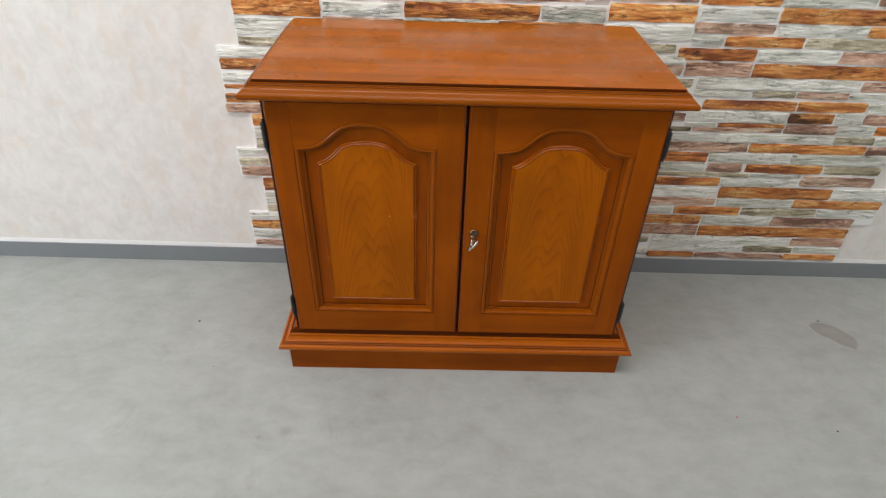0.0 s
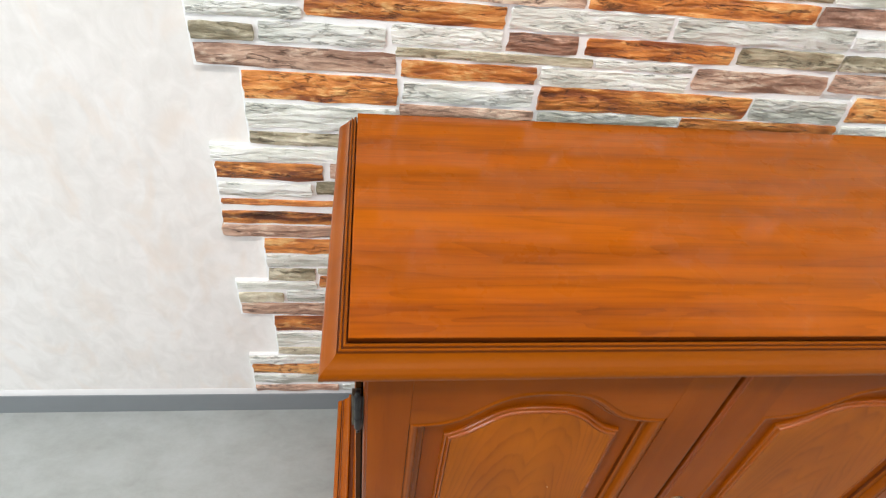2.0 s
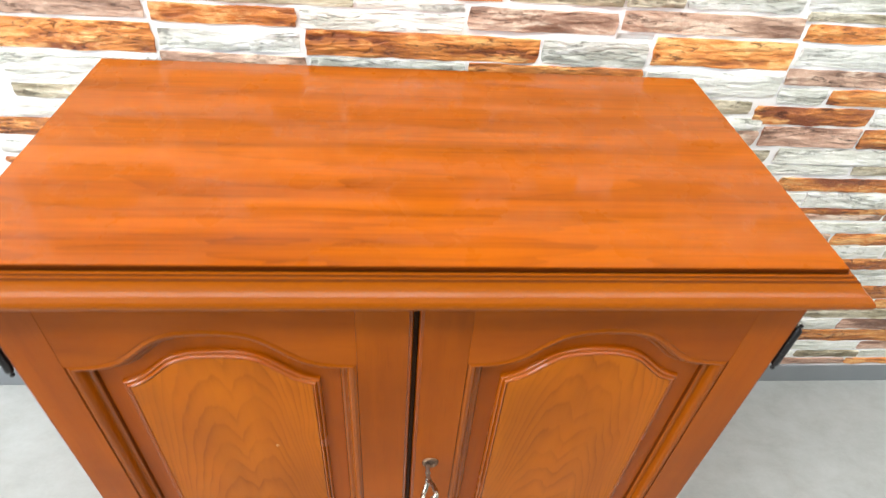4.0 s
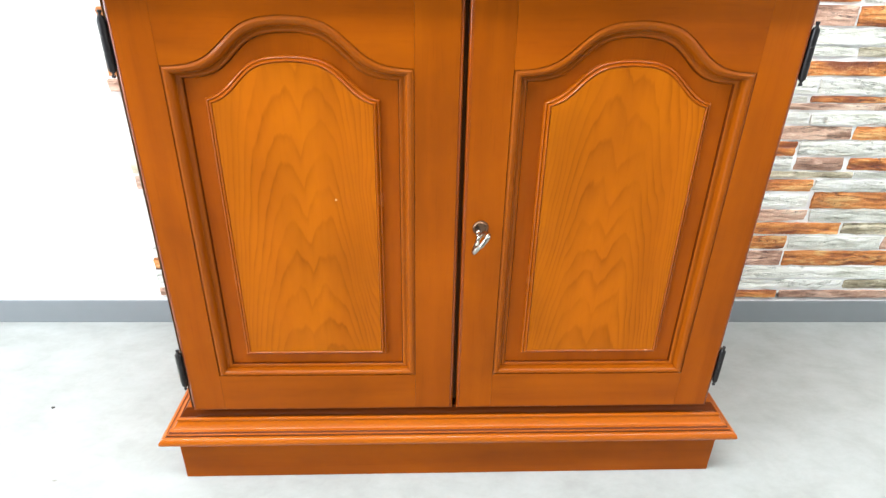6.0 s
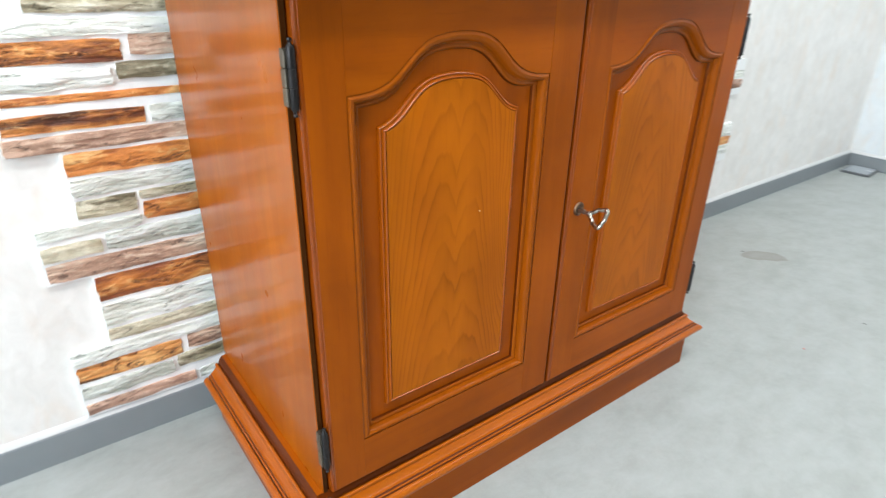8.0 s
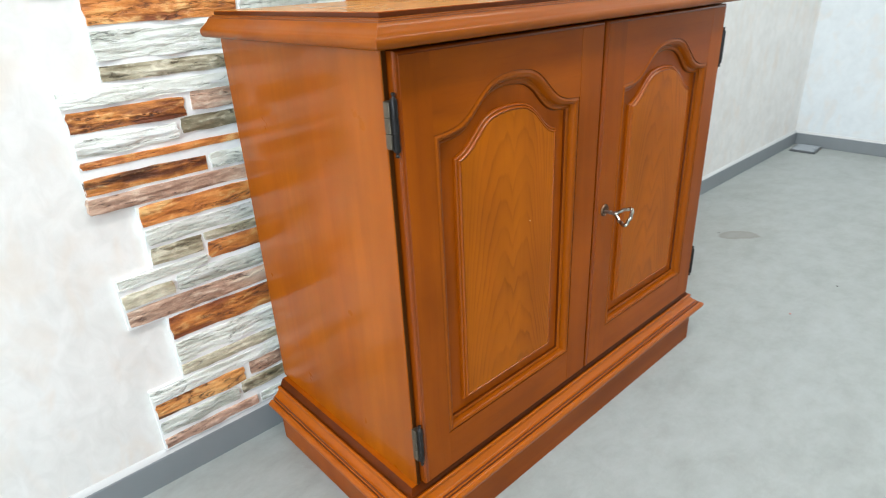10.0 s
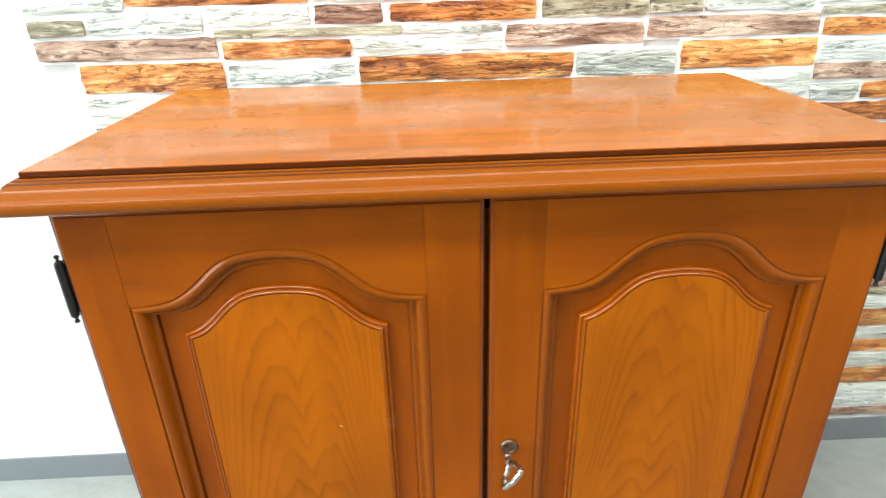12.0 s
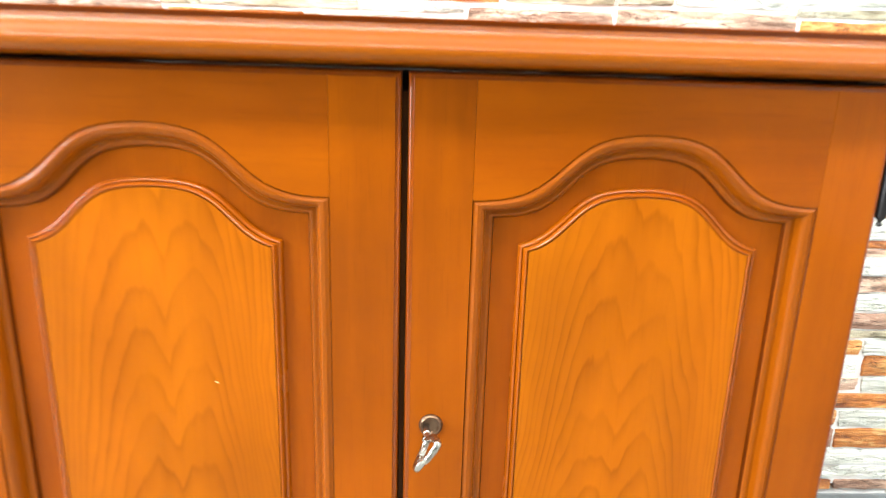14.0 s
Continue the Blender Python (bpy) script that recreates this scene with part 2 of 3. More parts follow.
def vinyl():
    """Pale grey vinyl sheet with a soft marbled pattern and a dried stain."""
    n = Nodes("grey_marbled_vinyl")
    v = n.coords("Object")
    cloud = n.noise(n.coords(scale=(1, 1.2, 1)), 3.2, 5, 0.55, 0.1)
    vein = n.noise(n.coords(scale=(1.0, 1.5, 1)), 13.0, 7, 0.7, 0.2)
    fine = n.noise(v, 90.0, 4, 0.6)
    f = n.math("ADD", n.math("MULTIPLY", cloud, 0.36), n.math("MULTIPLY", vein, 0.64))
    col = n.ramp(f, (0.33, (0.314, 0.327, 0.304)), (0.52, (0.383, 0.400, 0.383)), (0.70, (0.434, 0.456, 0.446)))
    col = n.mix(n.math("MULTIPLY", fine, 0.22), col, n.value(col, 0.78))
    scuff = n.ramp(n.noise(n.coords(scale=(1, 1, 1)), 3.3, 7, 0.7, 2.0), (0.30, (1, 1, 1)), (0.37, (0, 0, 0)))
    col = n.mix(n.math("MULTIPLY", scuff, 0.16), col, (0.20, 0.17, 0.14))
    sep = n.t.nodes.new("ShaderNodeSeparateXYZ")
    n.t.links.new(v, sep.inputs[0])
    wob = n.math("MULTIPLY", n.math("SUBTRACT", n.noise(v, 30.0, 3), 0.5), 0.5)
    sx = n.math("SUBTRACT", sep.outputs[0], STAIN[0])
    sy = n.math("SUBTRACT", sep.outputs[1], STAIN[1])
    dx = n.math("DIVIDE", n.math("SUBTRACT", n.math("MULTIPLY", sx, 0.74), n.math("MULTIPLY", sy, 0.67)), 0.070)
    dy = n.math("DIVIDE", n.math("ADD", n.math("MULTIPLY", sx, 0.67), n.math("MULTIPLY", sy, 0.74)), 0.034)
    dy = n.math("ADD", dy, n.math("MULTIPLY", n.math("MULTIPLY", dx, dx), 0.35))
    d = n.math("ADD", n.math("SQRT", n.math("ADD", n.math("MULTIPLY", dx, dx), n.math("MULTIPLY", dy, dy))), wob)
    st = n.ramp(d, (0.45, (0.75, 0.75, 0.75)), (0.84, (1, 1, 1)), (1.02, (0, 0, 0)))
    col = n.mix(n.math("MULTIPLY", st, 0.46), col, (0.17, 0.14, 0.10))
    for mx, my, mr, ms in SMUDGES:
        ex = n.math("DIVIDE", n.math("SUBTRACT", sep.outputs[0], mx), mr)
        ey = n.math("DIVIDE", n.math("SUBTRACT", sep.outputs[1], my), mr * 0.55)
        e = n.math("ADD", n.math("SQRT", n.math("ADD", n.math("MULTIPLY", ex, ex), n.math("MULTIPLY", ey, ey))), n.math("MULTIPLY", wob, 2.4))
        col = n.mix(n.math("MULTIPLY", n.ramp(e, (0.2, (1, 1, 1)), (1.0, (0, 0, 0))), ms), col, (0.17, 0.135, 0.10))
    rr = n.math("ADD", 0.42, n.math("MULTIPLY", vein, 0.16))
    return n.done(col, rr, 0.0, n.bump(n.math("ADD", fine, n.math("MULTIPLY", vein, 0.4)), 0.08, 0.0008), 0, 0.1, 0.4)


STAIN = (1.082, -0.262)
SMUDGES = ((-0.616, -0.440, 0.006, 0.7), (-0.447, -0.648, 0.016, 0.35), (-0.386, -0.632, 0.030, 0.3), (-0.24, -0.62, 0.045, 0.16), (-0.19, -0.52, 0.05, 0.14), (0.10, -0.55, 0.03, 0.12))
M_FLOOR = vinyl()


def stone(name, pale, body, deep, vein=0.5, char=0.0):
    """Moulded split slate: broken facets, layers along the stone, a few sharp cracks, chalky high spots."""
    n = Nodes(name)
    rnd = n.node("ShaderNodeObjectInfo", 5)
    shift = n.node("ShaderNodeCombineXYZ", X=n.math("MULTIPLY", rnd, 7.0), Y=n.math("MULTIPLY", rnd, 2.0), Z=n.math("MULTIPLY", rnd, 11.0))
    v = n.coords("Object", (0.8, 1, 4.4), shift)
    layer = n.noise(v, 12.0, 8, 0.6, 0.35)
    chip = n.noise(n.coords("Object", (1, 1, 2.0), shift), 60.0, 6, 0.6, 0.3)
    broad = n.noise(n.coords("Object", (0.6, 1, 1.8), shift), 11.0, 3, 0.5, 0.3)
    warp = n.node("ShaderNodeTexNoise", 1, Vector=v, Scale=16.0, Detail=4.0, Roughness=0.6)
    bent = n.node("ShaderNodeVectorMath", props={"operation": "MULTIPLY_ADD"})
    bn = bent.node
    for i, val in enumerate((warp, (0.05, 0.05, 0.05), v)):
        n.put(bn.inputs[i], val)
    cell = n.node("ShaderNodeTexVoronoi", 0, props={"feature": "F1"}, Vector=bent, Scale=26.0)
    edge = n.node("ShaderNodeTexVoronoi", 0, props={"feature": "DISTANCE_TO_EDGE"}, Vector=bent, Scale=9.0)
    f = n.math("ADD", n.math("MULTIPLY", layer, 0.5), n.math("MULTIPLY", broad, 0.5))
    f = n.math("ADD", f, n.math("MULTIPLY", n.math("SUBTRACT", chip, 0.5), 0.16))
    f = n.math("ADD", f, n.math("MULTIPLY", n.math("SUBTRACT", 0.45, cell), 0.10))
    col = n.ramp(f, (0.39, deep), (0.50, body), (0.63, pale))
    ridge = n.math("ABSOLUTE", n.math("SUBTRACT", n.noise(n.coords("Object", (0.6, 1, 3.4), shift), 8.0, 6, 0.62, 0.4), 0.5))
    crack = n.ramp(ridge, (0.0, (1, 1, 1)), (0.018, (0, 0, 0)))
    split = n.ramp(edge, (0.0, (0.4, 0.4, 0.4)), (0.016, (0, 0, 0)))
    where = n.ramp(layer, (0.40, (1, 1, 1)), (0.50, (0, 0, 0)))
    crack = n.math("MAXIMUM", n.math("MULTIPLY", crack, n.ramp(chip, (0.42, (1, 1, 1)), (0.56, (0, 0, 0)))), n.math("MULTIPLY", split, where))
    col = n.mix(n.math("MULTIPLY", crack, vein), col, tuple(c * 0.25 for c in deep))
    if char:
        band = n.ramp(n.noise(n.coords("Object", (0.35, 1, 2.6), shift), 13.0, 5, 0.6, 0.3), (0.52, (0, 0, 0)), (0.58, (1, 1, 1)))
        col = n.mix(n.math("MULTIPLY", band, char), col, tuple(c * 0.35 for c in deep))
    chalk = n.ramp(n.math("ADD", n.math("MULTIPLY", chip, 0.45), n.math("MULTIPLY", layer, 0.55)), (0.53, (0, 0, 0)), (0.61, (1, 1, 1)))
    col = n.mix(n.math("MULTIPLY", chalk, 0.5), col, tuple(min(0.88, c * 1.12 + 0.10) for c in pale))
    col = n.value(col, n.math("ADD", 0.88, n.math("MULTIPLY", rnd, 0.24)))
    h = n.math("ADD", n.math("ADD", layer, n.math("MULTIPLY", broad, 0.7)), n.math("MULTIPLY", chip, 0.34))
    h = n.math("SUBTRACT", n.math("SUBTRACT", h, n.math("MULTIPLY", cell, 0.35)), n.math("MULTIPLY", crack, 0.3))
    return n.done(col, 0.42, 0.0, n.bump(h, 0.75, 0.012), 0, 0.1, 0.45)


STONES = {
    "O": stone("orange_slate", (0.88, 0.45, 0.15), (0.67, 0.235, 0.052), (0.27, 0.075, 0.024), 0.85),
    "K": stone("charred_orange_slate", (0.85, 0.44, 0.15), (0.65, 0.24, 0.055), (0.17, 0.050, 0.020), 0.9, 0.9),
    "G": stone("pale_grey_slate", (0.88, 0.88, 0.815), (0.80, 0.805, 0.73), (0.55, 0.555, 0.475), 0.6),
    "L": stone("olive_slate", (0.70, 0.64, 0.49), (0.47, 0.41, 0.28), (0.19, 0.155, 0.088), 0.75),
    "P": stone("purple_slate", (0.72, 0.48, 0.36), (0.52, 0.30, 0.21), (0.22, 0.11, 0.07), 0.75),
    "B": stone("rosy_brown_slate", (0.80, 0.60, 0.46), (0.63, 0.405, 0.29), (0.30, 0.165, 0.11), 0.75),
}
M_MORTAR = plain("white_moulded_mortar", (0.90, 0.895, 0.88), 0.6, 0.0, 90, 0.05, 0.5)


# ---- mesh helpers ----
def mesh_of(name, bm, material, sharp=35):
    me = bpy.data.meshes.new(name)
    bmesh.ops.recalc_face_normals(bm, faces=bm.faces[:])
    bm.to_mesh(me)
    bm.free()
    for p in me.polygons:
        p.use_smooth = True
    me.set_sharp_from_angle(angle=radians(sharp))
    if material:
        me.materials.append(material)
    return me


def part(name, bm, material, parent=None, label="", m=None):
    """One mesh object, under a thing or a part where a parent is given."""
    ob = new(name, mesh_of(name, bm, material))
    ob.parent = parent
    if m is not None:
        ob.matrix_basis = m
    return tagged(ob, label)


def empty(name, m=None):
    ob = new(name)
    ob.empty_display_size = 0.05
    if m is not None:
        ob.matrix_basis = m
    return ob


def add_box(bm, x0, x1, y0, y1, z0, z1, bevel=0.0, seg=1):
    r = bmesh.ops.create_cube(bm, size=1.0, matrix=Matrix.LocRotScale(((x0 + x1) / 2, (y0 + y1) / 2, (z0 + z1) / 2), None, (x1 - x0, y1 - y0, z1 - z0)))
    if bevel:
        edges = list({e for v in r["verts"] for e in v.link_edges})
        bmesh.ops.bevel(bm, geom=edges, offset=bevel, segments=seg, affect="EDGES", profile=0.5)


def box(x0, x1, y0, y1, z0, z1, bevel=0.0, seg=1):
    bm = bmesh.new()
    add_box(bm, x0, x1, y0, y1, z0, z1, bevel, seg)
    return bm


def loft(loops, closed=True, caps=True):
    """Skins a row of loops that hold the same number of points."""
    bm = bmesh.new()
    rows = [[bm.verts.new(p) for p in loop] for loop in loops]
    n = len(rows[0])
    for a, b in zip(rows, rows[1:]):
        for i in range(n if closed else n - 1):
            j = (i + 1) % n
            bm.faces.new((a[i], a[j], b[j], b[i]))
    if caps:
        bm.faces.new(rows[0])
        bm.faces.new(rows[-1])
    return bm


def lathe(profile, axis="z", n=16):
    """Turns (radius, height) pairs round the z axis, or round y."""
    loops = []
    for r, h in profile:
        ring = []
        for i in range(n):
            a = 2 * math.pi * i / n
            c, s = r * math.cos(a), r * math.sin(a)
            ring.append((c, s, h) if axis == "z" else (c, h, s))
        loops.append(ring)
    return loft(loops)


def tube(points, radius, n=8, closed=False):
    """A round bar along points."""
    loops, count = [], len(points)
    pts = [Vector(p) for p in points]
    for i, p in enumerate(pts):
        a = pts[(i - 1) % count] if closed or i else p
        b = pts[(i + 1) % count] if closed or i < count - 1 else p
        q = (b - a).to_track_quat("Z", "X")
        loops.append([p + q @ Vector((radius * math.cos(2 * math.pi * k / n), radius * math.sin(2 * math.pi * k / n), 0)) for k in range(n)])
    if closed:
        bm = bmesh.new()
        rows = [[bm.verts.new(v) for v in l] for l in loops]
        for i, a in enumerate(rows):
            b = rows[(i + 1) % count]
            best = min(range(n), key=lambda s: (a[0].co - b[s].co).length)
            for k in range(n):
                bm.faces.new((a[k], a[(k + 1) % n], b[(k + 1 + best) % n], b[(k + best) % n]))
        return bm
    return loft(loops)


# ---- room ----
def slab(name, x0, x1, y0, y1, z0, z1, material, label, category):
    ob = new(name, mesh_of(name, box(x0, x1, y0, y1, z0, z1), material))
    return tagged(ob, label, category, kind="structure")


T = 0.15
slab("floor", ROOM_L - T, ROOM_R + T, ROOM_F - T, WALL_Y + T, -0.1, 0.0, M_FLOOR, "pale grey marbled vinyl sheet floor with faint scuffs", "floor")
slab("ceiling", ROOM_L - T, ROOM_R + T, ROOM_F - T, WALL_Y + T, CEIL, CEIL + 0.1, M_CEIL, "plain white painted ceiling", "ceiling")
slab("wall_north", ROOM_L, ROOM_R, WALL_Y, WALL_Y + T, 0, CEIL, M_WALL, "wall with off-white trowel-patterned wallpaper", "wall")
slab("wall_east", ROOM_R, ROOM_R + T, ROOM_F, WALL_Y + T, 0, CEIL, M_WHITE, "white wallpapered wall beyond the cabinet", "wall")
slab("wall_south", ROOM_L, ROOM_R, ROOM_F - T, ROOM_F, 0, CEIL, M_HALL, "plain dim grey wall closing the room", "wall")
wall_west = empty("wall_west")
tagged(wall_west, "plain white wall with a wide window opening", "wall", kind="structure")
for y0, y1, z0, z1 in ((ROOM_F - T, WIN_Y0, 0, CEIL), (WIN_Y1, WALL_Y + T, 0, CEIL), (WIN_Y0, WIN_Y1, 0, WIN_Z0), (WIN_Y0, WIN_Y1, WIN_Z1, CEIL)):
    part("wall_piece", box(ROOM_L - T, ROOM_L, y0, y1, z0, z1), M_WHITE, wall_west)


def skirting(x0, y0, x1, y1, side):
    """A soft vinyl skirting strip: flat face, rounded top lip, small foot. side: the way it faces."""
    strips = (("baseboard", M_SKIRT, [(0, 0), (0.0125, 0), (0.0125, 0.004), (0.0105, 0.010), (0.0100, 0.0515), (0.0092, 0.0535), (0.0080, 0.0545), (0, 0.0545)]),
              ("lip", M_LIP, [(0, 0.0546), (0.0079, 0.0546), (0.0074, 0.0560), (0.0048, 0.0592), (0.0018, 0.0630), (0.0004, 0.0640), (0, 0.0640)]))
    body = None
    for what, material, prof in strips:
        loops = [[(x + side[0] * o, y + side[1] * o, z) for o, z in prof] for x, y in ((x0, y0), (x1, y1))]
        body = part(what, loft(loops), material, body, "" if body is None else "pale soft lip along the top")
        if what == "baseboard":
            tagged(body, "grey vinyl skirting strip along the foot of the wall", "skirting", kind="structure")
            base_strip = body
    return base_strip


skirting(ROOM_L, WALL_Y, ROOM_R, WALL_Y, (0, -1))
skirting(ROOM_R, WALL_Y - 0.0126, ROOM_R, ROOM_F, (-1, 0))


def window():
    w = empty("window_1", pose(ROOM_L - 0.06, 0, 0))
    tagged(w, "wide white-framed window letting in daylight", "window", kind="structure")
    for n, y0, y1, z0, z1 in (("window_frame", WIN_Y0, WIN_Y0 + 0.06, WIN_Z0, WIN_Z1), ("window_frame", WIN_Y1 - 0.06, WIN_Y1, WIN_Z0, WIN_Z1),
                              ("window_frame", WIN_Y0 + 0.06, WIN_Y1 - 0.06, WIN_Z0, WIN_Z0 + 0.06), ("window_frame", WIN_Y0 + 0.06, WIN_Y1 - 0.06, WIN_Z1 - 0.06, WIN_Z1)):
        part(n, box(-0.07, -0.01, y0, y1, z0, z1, 0.004), M_FRAME, w)


window()


def ceiling_light(x, y, long):
    ob = empty("ceiling_light", pose(x, y, CEIL))
    tagged(ob, "long white strip light under the ceiling", "ceiling light", "ceiling lights")
    h = long / 2
    bm = bmesh.new()
    for a in ((-h, h, -0.17, -0.155), (-h, h, 0.155, 0.17), (-h, -h + 0.015, -0.155, 0.155), (h - 0.015, h, -0.155, 0.155)):
        add_box(bm, *a, -0.06, 0.0)
    part("frame", bm, M_FRAME, ob)
    part("diffuser", box(-h + 0.015, h - 0.015, -0.155, 0.155, -0.03, -0.001), M_CEIL, ob)


for lx, ly, long, power in LAMPS:
    ceiling_light(lx, ly, long + 0.04)


# ---- the cabinet ----
cabinet = empty("cabinet", pose(0, 0, 0, 0, 0, 0.45))
tagged(cabinet, "cherry-stained two-door wooden cabinet with arched raised panels", "cabinet")
FACE = -0.4310   # front of the doors
BACK = -0.0430   # back of the case


def wrap(profile, hw, yf, yb):
    """A mitred moulding round the left side, the front and the right side. profile: (outwards, height) pairs, a closed outline."""
    stations = []
    for k in range(4):
        loop = []
        for o, z in profile:
            x = (-1 if k < 2 else 1) * (hw + o)
            y = yb if k in (0, 3) else yf - o
            loop.append((x, y, z))
        stations.append(loop)
    return loft(stations)


def stained(ob, count, segments, material):
    """Gives the grooves of a moulding from wrap(), by their place in its outline, a darker colour for stain and shade.
    """
    ob.data.materials.append(material)
    for p in ob.data.polygons:
        if p.index < 3 * count and p.index % count in segments:
            p.material_index = len(ob.data.materials) - 1


def arc(cx, cz, r, a0, a1, n):
    return [(cx + r * math.cos(radians(a0 + (a1 - a0) * i / n)), cz + r * math.sin(radians(a0 + (a1 - a0) * i / n))) for i in range(n + 1)]


SIDE = 0.3930    # outer face of the case sides
for sx in (-1, 1):
    part("side_panel", box(min(sx * 0.3868, sx * SIDE), max(sx * 0.3868, sx * SIDE), -0.4165, -0.0345, 0.1285, 0.7295, 0.0010), M_SIDE, cabinet, "glossy cherry side panel")
    part("side_edge", box(min(sx * 0.3866, sx * (SIDE - 0.0010)), max(sx * 0.3866, sx * (SIDE - 0.0010)), -0.4177, -0.4167, 0.1290, 0.7290), M_CASE_EDGE, cabinet, "dark-stained front edge of the case side")
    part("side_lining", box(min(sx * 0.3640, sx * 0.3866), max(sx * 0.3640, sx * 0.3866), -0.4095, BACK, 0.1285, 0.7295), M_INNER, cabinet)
part("back_panel", box(-0.3640, 0.3640, BACK - 0.008, BACK, 0.1285, 0.7295), M_INNER, cabinet, "plain back panel, near-black for the unlit inside")
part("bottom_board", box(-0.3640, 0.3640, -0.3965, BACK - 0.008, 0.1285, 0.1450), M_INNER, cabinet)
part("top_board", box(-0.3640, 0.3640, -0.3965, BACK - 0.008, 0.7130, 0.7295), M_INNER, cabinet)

# plinth and its moulding
bm = bmesh.new()
add_box(bm, -0.4172, 0.4172, -0.4318, -0.4138, 0.0, 0.0808, 0.001)
add_box(bm, -0.4172, -0.3992, -0.4138, BACK, 0.0, 0.0808, 0.001)
add_box(bm, 0.3992, 0.4172, -0.4138, BACK, 0.0, 0.0808, 0.001)
part("plinth", bm, M_RAIL, cabinet, "plain straight cherry plinth")
base = [(-0.03, 0.0810), (0.0320, 0.0810)] + arc(0.0332, 0.0878, 0.0068, -90, 70, 9) + [(0.0346, 0.0948), (0.0322, 0.0953), (0.0313, 0.0940), (0.0304, 0.0940), (0.0300, 0.0970), (0.0288, 0.0980), (0.0280, 0.0974), (0.0272, 0.0976), (0.0268, 0.1002)]
base += [(0.0266 - 0.0104 * t, 0.1006 + 0.0086 * t ** 1.9 + 0.0010 * t) for t in (0.0, 0.2, 0.4, 0.6, 0.8, 1.0)]
base += [(0.0160, 0.1112), (0.0164, 0.1122)] + arc(0.0138, 0.1136, 0.0032, -10, 100, 6) + [(0.0118, 0.1162), (0.0110, 0.1158), (0.0104, 0.1162), (0.0098, 0.1195), (0.0075, 0.1240), (0.0040, 0.1285), (-0.03, 0.1285)]
ob = part("base_moulding", wrap(base, 0.3972, -0.4118, BACK), M_BASE, cabinet, "stepped ogee base moulding")
# grooves and the strip below the doors: stain plus painted gap shade
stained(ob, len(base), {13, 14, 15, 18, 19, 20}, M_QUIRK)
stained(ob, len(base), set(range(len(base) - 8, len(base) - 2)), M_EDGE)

# top board with its moulding
top = part("top", box(-0.3980, 0.3980, -0.4280, BACK + 0.002, 0.7592, 0.7645), M_TOP, cabinet, "glossy cherry veneer top with long grain streaks")
# the dim look of this edge and groove is partly shade, put into their colour
part("edge_band", box(-0.3984, 0.3984, -0.4284, BACK + 0.0018, 0.7594, 0.7636), M_EDGE, top, "edge of the top, dark with stain and painted shade")
part("quirk", box(-0.3965, 0.3965, -0.4265, BACK + 0.001, 0.7480, 0.7592), M_QUIRK, top, "groove below the top, dark with stain and painted shade")
cornice = [(-0.04, 0.7302), (0.0070, 0.7302), (0.0120, 0.7304)] + arc(0.0176, 0.7378, 0.0070, -105, 48, 12)
cornice += [(0.0220, 0.7432), (0.0205, 0.7448), (0.0185, 0.7462), (0.0160, 0.7478), (0.0135, 0.7498), (0.0114, 0.7522), (0.0104, 0.7540), (0.0096, 0.7552)]
low = len(cornice) - 1
cornice += [(0.0093, 0.7534), (0.0080, 0.7532), (0.0078, 0.7562), (0.0073, 0.7569), (0.0057, 0.7570), (0.0054, 0.7550), (0.0042, 0.7548), (0.0040, 0.7578), (0.0034, 0.7587), (0.0018, 0.7589), (0.0010, 0.7584), (0.0008, 0.7500), (-0.04, 0.7490)]
ob = part("cornice_moulding", wrap(cornice, 0.3985, -0.4285, BACK + 0.002), M_MOULD, top, "rounded cornice moulding below the top")
# cornice grooves: stain and recess shade, both in the colour
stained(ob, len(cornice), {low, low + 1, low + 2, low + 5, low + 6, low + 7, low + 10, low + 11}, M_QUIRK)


def bell(t, kind):
    """Height of the arch, 0 to 1, at t = 0 (middle) to 1 (corner)."""
    if kind == "opening":
        return (1 / (1 + math.exp((t - 0.50) / 0.105)) - 0.0085) / 0.983
    return (1 / (1 + math.exp((t - 0.65) / 0.13)) - 0.0634) / 0.9299


def outline(hw, zb, zc, rise, y, kind, n=28):
    """A loop: straight foot and sides, arched head."""
    pts = [(-hw, y, zb), (hw, y, zb), (hw, y, zc)]
    for i in range(1, n):
        x = hw * (1 - 2 * i / n)
        pts.append((x, y, zc + rise * bell(abs(x) / hw, kind)))
    return pts + [(-hw, y, zc)]


D_HW, D_Z0, D_Z1 = 0.1914, 0.1340, 0.7265
O_HW, O_Z0, O_ZC, O_RISE = 0.1400, 0.1985, 0.6300, 0.0545


